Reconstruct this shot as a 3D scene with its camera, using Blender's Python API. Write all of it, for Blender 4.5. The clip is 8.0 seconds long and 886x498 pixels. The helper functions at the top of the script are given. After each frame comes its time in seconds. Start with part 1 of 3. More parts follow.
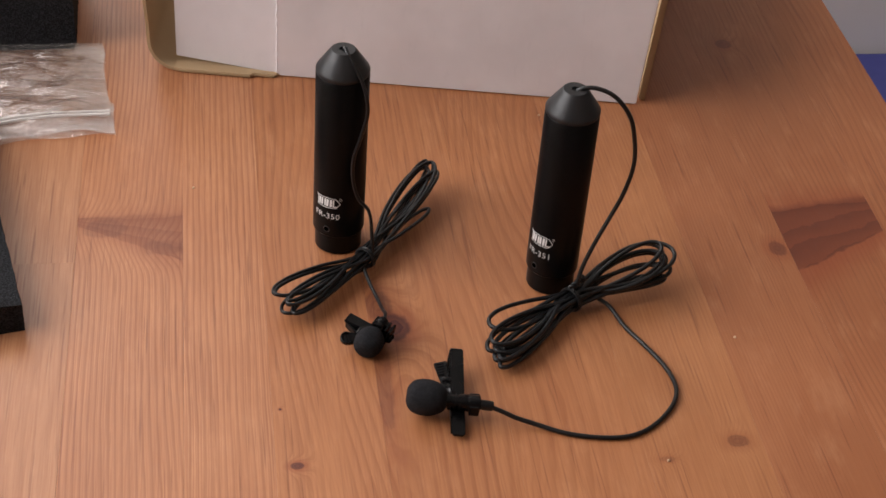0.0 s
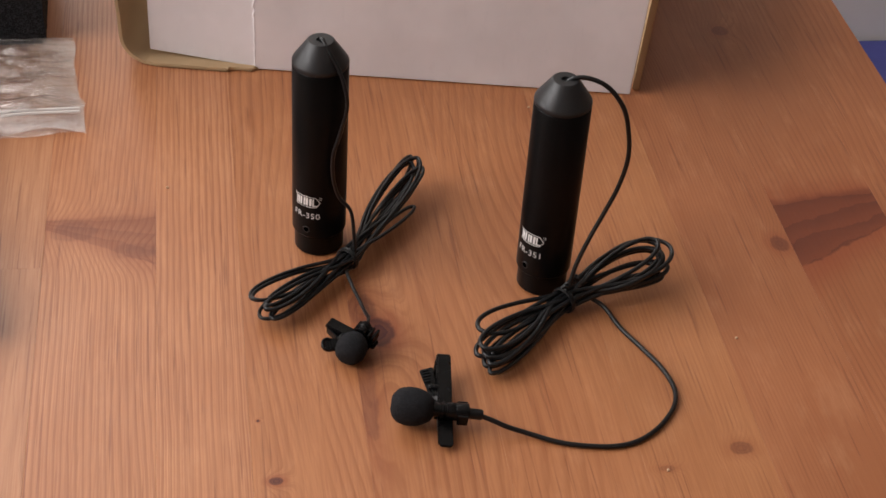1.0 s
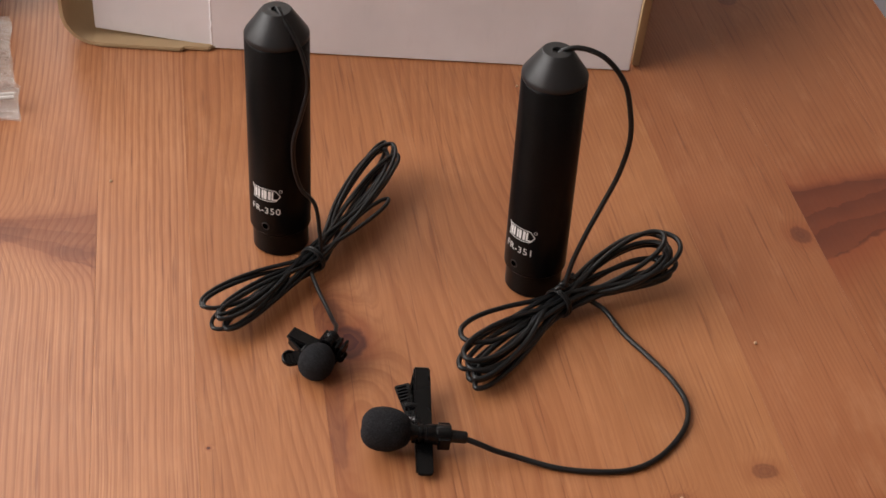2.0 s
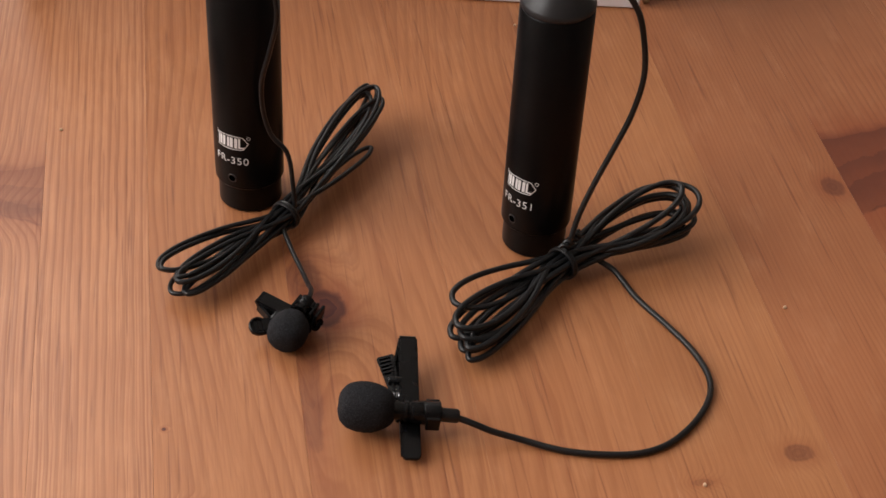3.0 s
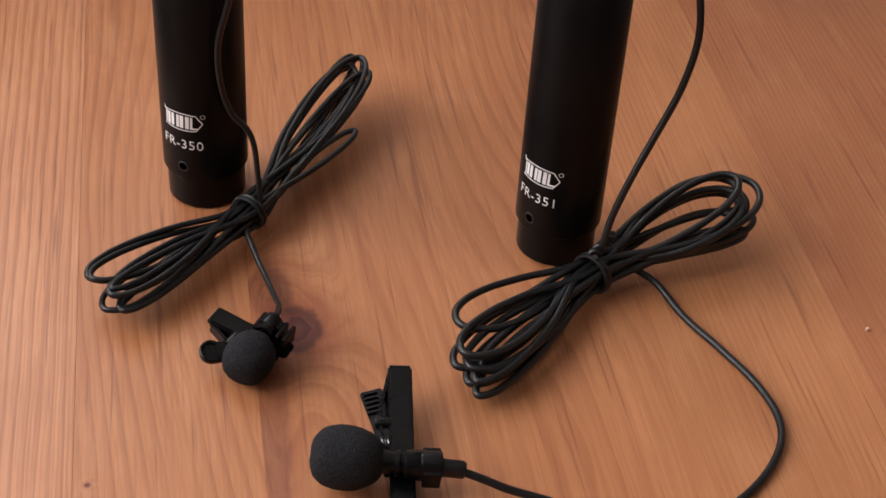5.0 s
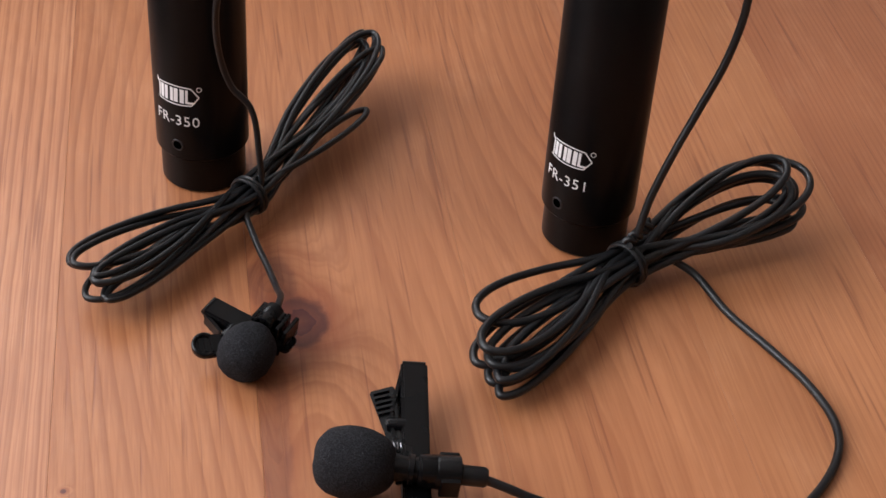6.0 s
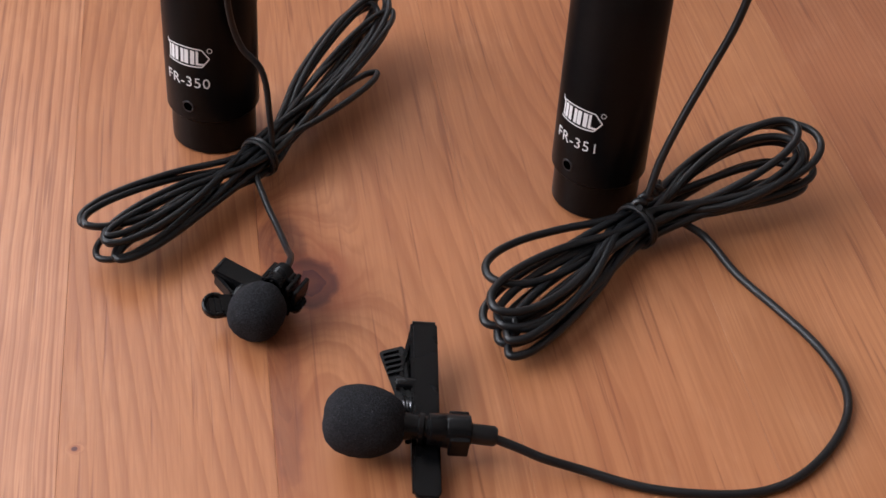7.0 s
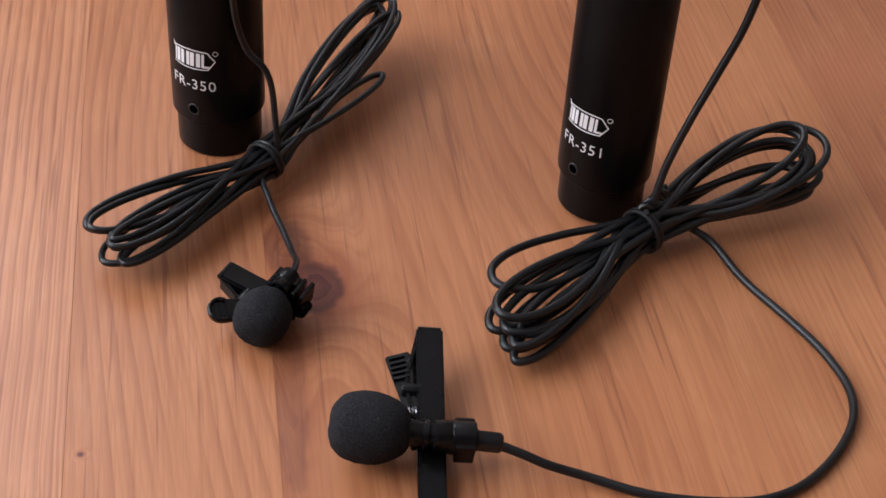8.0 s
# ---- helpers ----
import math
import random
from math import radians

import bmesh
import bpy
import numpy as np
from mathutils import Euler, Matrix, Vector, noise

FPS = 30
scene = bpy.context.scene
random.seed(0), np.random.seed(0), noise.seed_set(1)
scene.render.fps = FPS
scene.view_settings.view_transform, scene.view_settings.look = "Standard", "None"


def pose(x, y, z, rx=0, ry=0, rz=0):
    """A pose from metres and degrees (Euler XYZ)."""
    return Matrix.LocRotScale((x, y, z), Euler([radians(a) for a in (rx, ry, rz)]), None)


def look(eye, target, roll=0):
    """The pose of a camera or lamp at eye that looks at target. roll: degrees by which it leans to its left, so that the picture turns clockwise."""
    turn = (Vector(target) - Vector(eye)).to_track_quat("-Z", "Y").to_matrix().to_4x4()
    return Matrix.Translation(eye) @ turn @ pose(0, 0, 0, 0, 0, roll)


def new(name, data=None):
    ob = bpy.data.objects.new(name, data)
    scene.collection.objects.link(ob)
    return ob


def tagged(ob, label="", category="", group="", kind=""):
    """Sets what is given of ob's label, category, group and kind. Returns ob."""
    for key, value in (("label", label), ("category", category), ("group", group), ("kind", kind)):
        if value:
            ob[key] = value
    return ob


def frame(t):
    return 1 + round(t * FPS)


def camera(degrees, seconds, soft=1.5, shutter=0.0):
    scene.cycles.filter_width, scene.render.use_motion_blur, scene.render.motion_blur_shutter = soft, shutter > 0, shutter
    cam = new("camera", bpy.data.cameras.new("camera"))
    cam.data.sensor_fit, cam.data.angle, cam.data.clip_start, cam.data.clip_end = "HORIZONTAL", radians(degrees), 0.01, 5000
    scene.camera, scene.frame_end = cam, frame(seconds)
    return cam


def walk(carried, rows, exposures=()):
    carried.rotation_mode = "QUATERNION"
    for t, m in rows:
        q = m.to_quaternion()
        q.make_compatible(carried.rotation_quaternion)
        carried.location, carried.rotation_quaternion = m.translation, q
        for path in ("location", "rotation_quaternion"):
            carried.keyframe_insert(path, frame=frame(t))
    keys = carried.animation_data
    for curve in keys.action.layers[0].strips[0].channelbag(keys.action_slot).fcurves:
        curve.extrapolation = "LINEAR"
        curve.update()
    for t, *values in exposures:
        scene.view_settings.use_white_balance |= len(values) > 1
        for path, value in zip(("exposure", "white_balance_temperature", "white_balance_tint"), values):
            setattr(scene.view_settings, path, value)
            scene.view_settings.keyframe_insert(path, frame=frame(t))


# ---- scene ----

# ---------------------------------------------------------------- camera
cam = camera(31.284, 8.0, soft=1.6)
# seconds, eye (m), tilt from straight down, roll, yaw (degrees)
ROWS = [
    (0.0, -0.1310, -0.4749, 0.4007, 51.59, 4.73, -10.36),
    (0.5, -0.1311, -0.4760, 0.4000, 51.71, 4.46, -10.58),
    (1.0, -0.1227, -0.4509, 0.3844, 51.35, 4.14, -10.54),
    (1.2, -0.1171, -0.4361, 0.3778, 50.99, 3.70, -10.35),
    (2.3, -0.1026, -0.3828, 0.3305, 51.07, 3.50, -10.87),
    (2.5, -0.0986, -0.3729, 0.3244, 50.12, 3.27, -10.65),
    (3.0, -0.0960, -0.3544, 0.3016, 49.95, 3.41, -10.97),
    (3.5, -0.0932, -0.3349, 0.2855, 49.83, 3.48, -11.26),
    (4.0, -0.0909, -0.3182, 0.2740, 49.65, 3.60, -11.54),
    (4.5, -0.0879, -0.3034, 0.2574, 50.13, 3.71, -11.53),
    (4.7, -0.0871, -0.2958, 0.2531, 49.83, 3.94, -11.63),
    (5.8, -0.0825, -0.2692, 0.2197, 51.13, 3.86, -10.91),
    (6.0, -0.0831, -0.2659, 0.2167, 50.97, 4.05, -10.99),
    (6.5, -0.0824, -0.2668, 0.2156, 50.21, 3.72, -10.59),
    (7.0, -0.0831, -0.2678, 0.2149, 50.00, 3.93, -10.57),
    (7.5, -0.0836, -0.2656, 0.2172, 49.49, 4.04, -10.60),
    (8.0, -0.0834, -0.2655, 0.2173, 49.57, 3.98, -10.45),
]
walk(cam, [(t, pose(x, y, z, tilt, 0, yaw) @ pose(0, 0, 0, 0, 0, roll)) for t, x, y, z, tilt, roll, yaw in ROWS],
     [(0.0, -0.05, 6600, 10), (2.5, -0.05, 6850, 10), (4.5, 0.08, 6600, 10), (6.0, 0.22, 6150, 10), (8.0, 0.21, 5900, 10)])

# ---------------------------------------------------------------- light
world = bpy.data.worlds.new("sky")
scene.world = world
world.use_nodes = True
wn = world.node_tree
sky = wn.nodes.new("ShaderNodeTexSky")
sky.sky_type, sky.sun_disc, sky.sun_elevation, sky.sun_rotation = "NISHITA", False, radians(38), radians(120)
wn.links.new(sky.outputs[0], wn.nodes["Background"].inputs[0])
wn.nodes["Background"].inputs[1].default_value = 0.12


def area_lamp(name, m, w, h, power, colour):
    d = bpy.data.lights.new(name, "AREA")
    d.shape, d.size, d.size_y, d.energy, d.color = "RECTANGLE", w, h, power, colour
    ob = new(name, d)
    ob.matrix_world = m
    return ob


# daylight that enters through the west window and the one in the north wall
WIN_Y0, WIN_Y1, WIN_Z0, WIN_Z1 = -0.65, 0.85, 0.45, 1.70
NIN_X0, NIN_X1 = -1.10, -0.32
area_lamp("window_daylight", look((-1.42, (WIN_Y0 + WIN_Y1) / 2, (WIN_Z0 + WIN_Z1) / 2), (0, 0.15, 0.1)), WIN_Y1 - WIN_Y0, WIN_Z1 - WIN_Z0, 36.0, (1.0, 0.97, 0.965))
area_lamp("window_daylight", look(((NIN_X0 + NIN_X1) / 2, 1.35, (WIN_Z0 + WIN_Z1) / 2), (-0.1, 0.1, 0.05)), NIN_X1 - NIN_X0, WIN_Z1 - WIN_Z0, 15.0, (1.0, 0.97, 0.965))


# ---------------------------------------------------------------- materials
class Nodes:
    """A thin wrapper for writing node trees."""

    def __init__(self, name):
        self.m = bpy.data.materials.new(name)
        self.m.use_nodes = True
        self.t = self.m.node_tree
        self.b = self.t.nodes["Principled BSDF"]

    def n(self, kind, **kw):
        node = self.t.nodes.new(kind)
        for k, v in kw.items():
            setattr(node, k, v)
        return node

    def put(self, v, sock):
        if isinstance(v, bpy.types.NodeSocket):
            self.t.links.new(v, sock)
        elif v is not None:
            sock.default_value = v

    def math(self, op, a, b=None, c=None, clamp=False):
        node = self.n("ShaderNodeMath", operation=op, use_clamp=clamp)
        for i, v in enumerate((a, b, c)):
            self.put(v, node.inputs[i])
        return node.outputs[0]

    def mix(self, fac, a, b, mode="MIX"):
        node = self.n("ShaderNodeMix", data_type="RGBA", blend_type=mode)
        for v, i in ((fac, 0), (a, 6), (b, 7)):
            self.put(v, node.inputs[i])
        return node.outputs[2]

    def step(self, v, lo, hi, a=0.0, b=1.0):
        node = self.n("ShaderNodeMapRange", interpolation_type="SMOOTHSTEP")
        for i, q in enumerate((v, lo, hi, a, b)):
            self.put(q, node.inputs[i])
        return node.outputs[0]

    def noise(self, vec, scale, detail=3.0, rough=0.55, distortion=0.0):
        node = self.n("ShaderNodeTexNoise")
        for v, k in ((vec, "Vector"), (scale, "Scale"), (detail, "Detail"), (rough, "Roughness"), (distortion, "Distortion")):
            self.put(v, node.inputs[k])
        return node.outputs[0]

    def place(self, scale=(1, 1, 1), coords="Object"):
        c = self.n("ShaderNodeTexCoord").outputs[coords]
        node = self.n("ShaderNodeVectorMath", operation="MULTIPLY")
        self.put(c, node.inputs[0])
        node.inputs[1].default_value = scale
        return node.outputs[0]

    def bump(self, h, strength, dist):
        node = self.n("ShaderNodeBump")
        node.inputs["Strength"].default_value, node.inputs["Distance"].default_value = strength, dist
        self.put(h, node.inputs["Height"])
        self.put(node.outputs[0], self.b.inputs["Normal"])

    def set(self, **kw):
        for k, v in kw.items():
            self.put(v, self.b.inputs[k.replace("_", " ")])
        return self


def rgb(r, g, b):
    return (r, g, b, 1.0)


def wood_material(name, knots=(), freq=260.0, swirl=4.0, line=0.6, base=(0.50, 0.215, 0.098), alt=(0.42, 0.165, 0.070), fade=0.15):
    """Stained pine, grain along y. knots: (x, y, rx, ry, darkness, lean), lean None for a round knot,
    else the slope and taper of a branch cut lengthways across the board."""
    k = Nodes(name)
    rnd = k.n("ShaderNodeObjectInfo").outputs["Random"]
    sep = k.n("ShaderNodeSeparateXYZ")
    k.put(k.n("ShaderNodeTexCoord").outputs["Object"], sep.inputs[0])
    x, y = sep.outputs[0], sep.outputs[1]
    off = k.math("MULTIPLY", rnd, 37.0)

    def vec(fx, fy):
        c = k.n("ShaderNodeCombineXYZ")
        k.put(k.math("MULTIPLY", x, fx), c.inputs[0])
        k.put(k.math("MULTIPLY", y, fy), c.inputs[1])
        k.put(off, c.inputs[2])
        return c.outputs[0]

    big = k.math("SUBTRACT", k.noise(vec(9, 4.0), 1.0, 1.2, 0.4), 0.5)
    wob = k.math("SUBTRACT", k.noise(vec(90, 10), 1.0, 3.0), 0.5)
    ring = k.math("MULTIPLY_ADD", x, freq, off)
    ring = k.math("ADD", ring, k.math("MULTIPLY", big, swirl))
    ring = k.math("ADD", ring, k.math("MULTIPLY", wob, 1.1))
    dark, rim, branch = 0.0, 0.0, 0.0
    ragged = k.math("SUBTRACT", k.noise(vec(170, 170), 1.0, 3.0), 0.5)
    for kx, ky, rx, ry, depth, lean in knots:
        dx = k.math("SUBTRACT", x, kx)
        dy = k.math("SUBTRACT", y, ky)
        if lean is None:
            d2 = k.math("ADD", k.math("POWER", k.math("DIVIDE", dx, rx), 2.0), k.math("POWER", k.math("DIVIDE", dy, ry), 2.0))
            d = k.math("MULTIPLY_ADD", ragged, 0.75, k.math("SQRT", d2))
            ring = k.math("ADD", ring, k.math("MULTIPLY", k.math("EXPONENT", k.math("MULTIPLY", d2, -0.22)), 2.6))
            body = k.step(d, 1.2, 0.75)
            heart = k.math("MULTIPLY", body, k.math("MULTIPLY_ADD", k.math("FRACT", k.math("MULTIPLY", d, 2.0)), 0.30, 0.70))
            dark = k.math("MAXIMUM", dark, k.math("MULTIPLY", heart, depth))
            rim = k.math("MAXIMUM", rim, k.math("MULTIPLY", k.step(d, 2.5, 1.0), 0.55 * depth))
        else:
            slope, taper = lean
            wide = k.math("MAXIMUM", k.math("MULTIPLY_ADD", k.math("DIVIDE", dx, rx), taper, 1.0), 0.05)
            up = k.math("DIVIDE", k.math("SUBTRACT", dy, k.math("MULTIPLY", dx, slope)), k.math("MULTIPLY", wide, ry))
            up = k.math("MULTIPLY_ADD", ragged, 0.30, up)
            streak = k.math("FRACT", k.math("MULTIPLY_ADD", k.noise(vec(22, 90), 1.0, 2.0), 1.2, k.math("MULTIPLY", up, 1.7)))
            inside = k.math("MULTIPLY", k.step(up, -1.05, -0.95), k.step(up, 1.10, 0.80))
            heart = k.math("MULTIPLY", inside, k.math("MULTIPLY_ADD", streak, 0.40, 0.6))
            branch = k.math("MAXIMUM", branch, k.math("MULTIPLY", heart, depth))
            shade = k.math("MULTIPLY", k.step(up, -2.2, -0.95), k.step(up, 2.0, 0.6))
            rim = k.math("MAXIMUM", rim, k.math("MULTIPLY", shade, 0.70 * depth))
    fr = k.math("FRACT", ring)
    late = k.math("MULTIPLY", k.step(fr, 0.40, 0.92), k.step(fr, 1.0, 0.92))
    late = k.math("MULTIPLY", late, k.math("MULTIPLY_ADD", k.noise(vec(34, 7), 1.0, 2.0), 1.5, 0.05, clamp=True))
    late = k.math("MULTIPLY", late, k.step(k.noise(vec(26, 3.0), 2.0, 2.0), fade, fade + 0.28))
    fr2 = k.math("FRACT", k.math("MULTIPLY_ADD", ring, 2.7, k.math("MULTIPLY", wob, 2.0)))
    thin = k.math("MULTIPLY", k.step(fr2, 0.45, 0.85), k.step(fr2, 1.0, 0.88))
    thin = k.math("MULTIPLY", thin, k.step(k.noise(vec(60, 9), 1.0, 2.0), 0.35, 0.7))
    blotch = k.noise(vec(110, 34), 1.0, 4.0, 0.65)
    fibre = k.noise(vec(1500, 30), 1.0, 3.0, 0.6)
    pores = k.step(k.noise(vec(1000, 22), 1.0, 2.0, 0.5), 0.60, 0.72)
    patch = k.noise(vec(18, 8), 1.0, 3.0)
    col = k.mix(k.step(patch, 0.3, 0.7), rgb(*base), rgb(*alt))
    col = k.mix(k.math("MULTIPLY", rnd, 0.22), col, rgb(0.38, 0.135, 0.058))
    col = k.mix(k.math("MULTIPLY", late, line * 0.86), col, rgb(0.21, 0.060, 0.022))
    col = k.mix(k.math("MULTIPLY", thin, line * 0.55), col, rgb(0.24, 0.075, 0.028))
    col = k.mix(k.math("MULTIPLY", k.step(blotch, 0.35, 0.75), 0.22), col, rgb(0.33, 0.125, 0.055))
    col = k.mix(k.math("MULTIPLY", k.step(blotch, 0.50, 0.24), 0.22), col, rgb(0.62, 0.32, 0.17))
    col = k.mix(k.math("MULTIPLY", k.step(fibre, 0.35, 0.75), 0.46), col, rgb(0.28, 0.095, 0.038))
    col = k.mix(k.math("MULTIPLY", pores, 0.52), col, rgb(0.17, 0.05, 0.024))
    col = k.mix(rim, col, rgb(0.24, 0.056, 0.022))
    col = k.mix(branch, col, rgb(0.125, 0.031, 0.016))
    col = k.mix(dark, col, rgb(0.060, 0.012, 0.013))
    smear = k.noise(k.place((9, 9, 9)), 1.0, 4.0, 0.6)
    k.set(Base_Color=col, Roughness=k.math("MULTIPLY_ADD", smear, 0.20, 0.32), Specular_IOR_Level=0.42)
    k.bump(k.math("ADD", k.math("MULTIPLY", late, 0.5), k.math("MULTIPLY_ADD", pores, -0.8, k.math("MULTIPLY", fibre, 0.4))), 0.09, 0.0003)
    return k.m


def plain_material(name, colour, rough, metal=0.0, grain=0.0, scale=900.0, vary=0.12, spec=0.5):
    """A paint, plastic or metal with slight mottling and a fine grain."""
    k = Nodes(name)
    c = k.place()
    mott = k.noise(c, scale * 0.06, 4.0)
    fine = k.noise(c, scale, 3.0)
    lo = rgb(*(v * (1 - vary) for v in colour))
    hi = rgb(*(min(1.0, v * (1 + vary)) for v in colour))
    k.set(Base_Color=k.mix(mott, lo, hi), Roughness=k.math("MULTIPLY_ADD", mott, 0.12, rough - 0.06), Metallic=metal, Specular_IOR_Level=spec)
    if grain:
        k.bump(fine, grain, 0.0003)
    return k.m


def foam_material(name, colour, cell, strength, light=2.5):
    k = Nodes(name)
    v = k.n("ShaderNodeTexVoronoi")
    k.put(k.place(), v.inputs["Vector"])
    v.inputs["Scale"].default_value = cell
    fine = k.noise(k.place(), cell * 1.7, 2.0)
    # pit shade is put into the colour: low cells darker, crests lighter, pale flecks on top
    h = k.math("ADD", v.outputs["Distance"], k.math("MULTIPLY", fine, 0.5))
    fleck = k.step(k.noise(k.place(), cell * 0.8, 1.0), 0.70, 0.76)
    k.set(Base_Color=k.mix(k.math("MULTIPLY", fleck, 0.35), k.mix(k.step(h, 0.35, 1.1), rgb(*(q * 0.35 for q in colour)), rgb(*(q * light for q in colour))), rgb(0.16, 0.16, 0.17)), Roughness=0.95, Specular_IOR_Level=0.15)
    k.bump(h, strength, 0.0006)
    return k.m


def film_material(name):
    """Thin clear polythene: see-through, glossy, a little milky."""
    k = Nodes(name)
    t = k.t
    out = t.nodes["Material Output"]
    clear, gloss, milk = k.n("ShaderNodeBsdfTransparent"), k.n("ShaderNodeBsdfGlossy"), k.n("ShaderNodeBsdfDiffuse")
    clear.inputs[0].default_value = rgb(0.97, 0.96, 0.96)
    gloss.inputs["Roughness"].default_value = 0.10
    milk.inputs[0].default_value = rgb(0.93, 0.87, 0.85)
    lw = k.n("ShaderNodeLayerWeight")
    lw.inputs["Blend"].default_value = 0.25
    crease = k.noise(k.place((0.45, 1.7, 1)), 70.0, 5.0, 0.65, 1.6)
    b = k.n("ShaderNodeBump")
    b.inputs["Strength"].default_value, b.inputs["Distance"].default_value = 1.0, 0.0025
    k.put(crease, b.inputs["Height"])
    for s in (gloss, milk):
        k.put(b.outputs[0], s.inputs["Normal"])
    k.put(b.outputs[0], lw.inputs["Normal"])
    m1, m2 = k.n("ShaderNodeMixShader"), k.n("ShaderNodeMixShader")
    k.put(k.step(crease, 0.45, 0.80, 0.08, 0.50), m1.inputs[0])
    k.put(clear.outputs[0], m1.inputs[1])
    k.put(milk.outputs[0], m1.inputs[2])
    k.put(k.math("MULTIPLY_ADD", lw.outputs["Fresnel"], 0.6, 0.34), m2.inputs[0])
    k.put(m1.outputs[0], m2.inputs[1])
    k.put(gloss.outputs[0], m2.inputs[2])
    k.put(m2.outputs[0], out.inputs[0])
    return k.m


def board_material(name, colour, scale=300.0, lines=0.0):
    """Paper or corrugated card."""
    k = Nodes(name)
    a = k.noise(k.place(), 14.0, 4.0)
    f = k.noise(k.place((1, 1, 0.25)), scale, 4.0, 0.7)
    lo, hi = rgb(*(v * 0.9 for v in colour)), rgb(*(min(1, v * 1.05) for v in colour))
    col = k.mix(k.step(a, 0.3, 0.7), lo, hi)
    col = k.mix(k.math("MULTIPLY", k.step(f, 0.55, 0.75), 0.12), col, rgb(*(v * 0.7 for v in colour)))
    k.set(Base_Color=col, Roughness=0.72, Specular_IOR_Level=0.25)
    k.bump(k.math("ADD", k.math("MULTIPLY", a, 1.5), k.math("MULTIPLY", f, 0.25)), 0.25, 0.001)
    return k.m


BLACK_ANODISED = plain_material("black_anodised_metal", (0.003, 0.003, 0.0034), 0.32, 0.0, 0.04, 3500.0, 0.25, 0.15)
BLACK_CAP = plain_material("black_turned_cap", (0.022, 0.022, 0.024), 0.40, 0.3, 0.06, 2500.0, 0.2, 0.5)
BLACK_HOLE = plain_material("hole_shade", (0.0004, 0.0004, 0.0004), 0.9, spec=0.0)
BLACK_RUBBER = plain_material("black_cable_rubber", (0.006, 0.0064, 0.0075), 0.38, 0.0, 0.1, 1800.0, 0.25, 0.40)
BLACK_PLASTIC = plain_material("black_moulded_plastic", (0.004, 0.004, 0.0045), 0.27, 0.0, 0.05, 1500.0, 0.25, 0.22)
STEEL = plain_material("dark_spring_steel", (0.16, 0.16, 0.17), 0.32, 1.0)
WHITE_INK = plain_material("white_screen_print", (0.78, 0.78, 0.78), 0.6)
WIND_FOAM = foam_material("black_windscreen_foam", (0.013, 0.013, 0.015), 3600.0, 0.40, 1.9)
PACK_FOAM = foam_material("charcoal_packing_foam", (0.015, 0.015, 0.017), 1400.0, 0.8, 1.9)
FILM = film_material("clear_polythene")
ZIP = plain_material("milky_polythene", (0.72, 0.68, 0.66), 0.25)
WHITE_CARD = board_material("white_card", (0.85, 0.83, 0.87))
BROWN_CARD = board_material("brown_corrugated_card", (0.44, 0.31, 0.18))
WALL_PAINT = plain_material("white_wall_paint", (0.84, 0.82, 0.78), 0.85, 0.0, 0.05, 300.0, 0.03)
# darker than WALL_PAINT to lower the bounce from the unseen walls
DARK_WALL_PAINT = plain_material("low_bounce_wall_paint", (0.55, 0.53, 0.50), 0.85, 0.0, 0.05, 300.0, 0.04)
CEILING_PAINT = plain_material("white_ceiling_paint", (0.82, 0.82, 0.81), 0.9, 0.0, 0.05, 300.0, 0.03)
FLOOR_LAMINATE = wood_material("floor_laminate", (), 120.0, 3.0, 0.5)
BLUE_CLOTH = plain_material("blue_woven_cloth", (0.07, 0.08, 0.30), 0.9, 0.0, 0.4, 700.0, 0.2)
CRUMB = plain_material("pale_crumb", (0.60, 0.42, 0.28), 0.8)
GLASS = Nodes("window_glass").set(Roughness=0.0, Transmission_Weight=1.0, IOR=1.45).m


# ---------------------------------------------------------------- mesh helpers
def part(name, bm, material, parent=None, label="", smooth=True):
    me = bpy.data.meshes.new(name)
    bm.normal_update()
    bm.to_mesh(me)
    bm.free()
    if smooth:
        for p in me.polygons:
            p.use_smooth = True
        me.set_sharp_from_angle(angle=radians(38))
    me.materials.append(material)
    ob = new(name, me)
    ob.parent = parent
    if label:
        ob["label"] = label
    return ob


def empty(name, at=(0, 0, 0)):
    ob = new(name)
    ob.empty_display_size = 0.02
    ob.location = at
    return ob


def box_bm(lo, hi, bevel=0.0, segs=2, bm=None):
    bm = bm or bmesh.new()
    lo, hi = Vector(lo), Vector(hi)
    r = bmesh.ops.create_cube(bm, size=1.0, matrix=Matrix.Translation((lo + hi) / 2) @ Matrix.Diagonal((*(hi - lo), 1)))
    if bevel:
        es = list({e for v in r["verts"] for e in v.link_edges})
        bmesh.ops.bevel(bm, geom=es, offset=bevel, segments=segs, affect="EDGES", profile=0.6)
    return bm


def lathe_bm(profile, segs=48, m=None, bm=None):
    """profile: (radius, height) from below upwards, turned about z; radius 0 closes an end."""
    bm = bm or bmesh.new()
    m = m or Matrix()
    rings = []
    for r, z in profile:
        if r <= 0:
            rings.append([bm.verts.new(m @ Vector((0, 0, z)))])
        else:
            rings.append([bm.verts.new(m @ Vector((r * math.cos(a), r * math.sin(a), z))) for a in (2 * math.pi * i / segs for i in range(segs))])
    for a, b in zip(rings, rings[1:]):
        for i in range(segs):
            j = (i + 1) % segs
            q = [a[i % len(a)], a[j % len(a)], b[j % len(b)], b[i % len(b)]]
            q = [v for n, v in enumerate(q) if v not in q[:n]]
            if len(q) > 2:
                bm.faces.new(q)
    bmesh.ops.recalc_face_normals(bm, faces=bm.faces)
    return bm


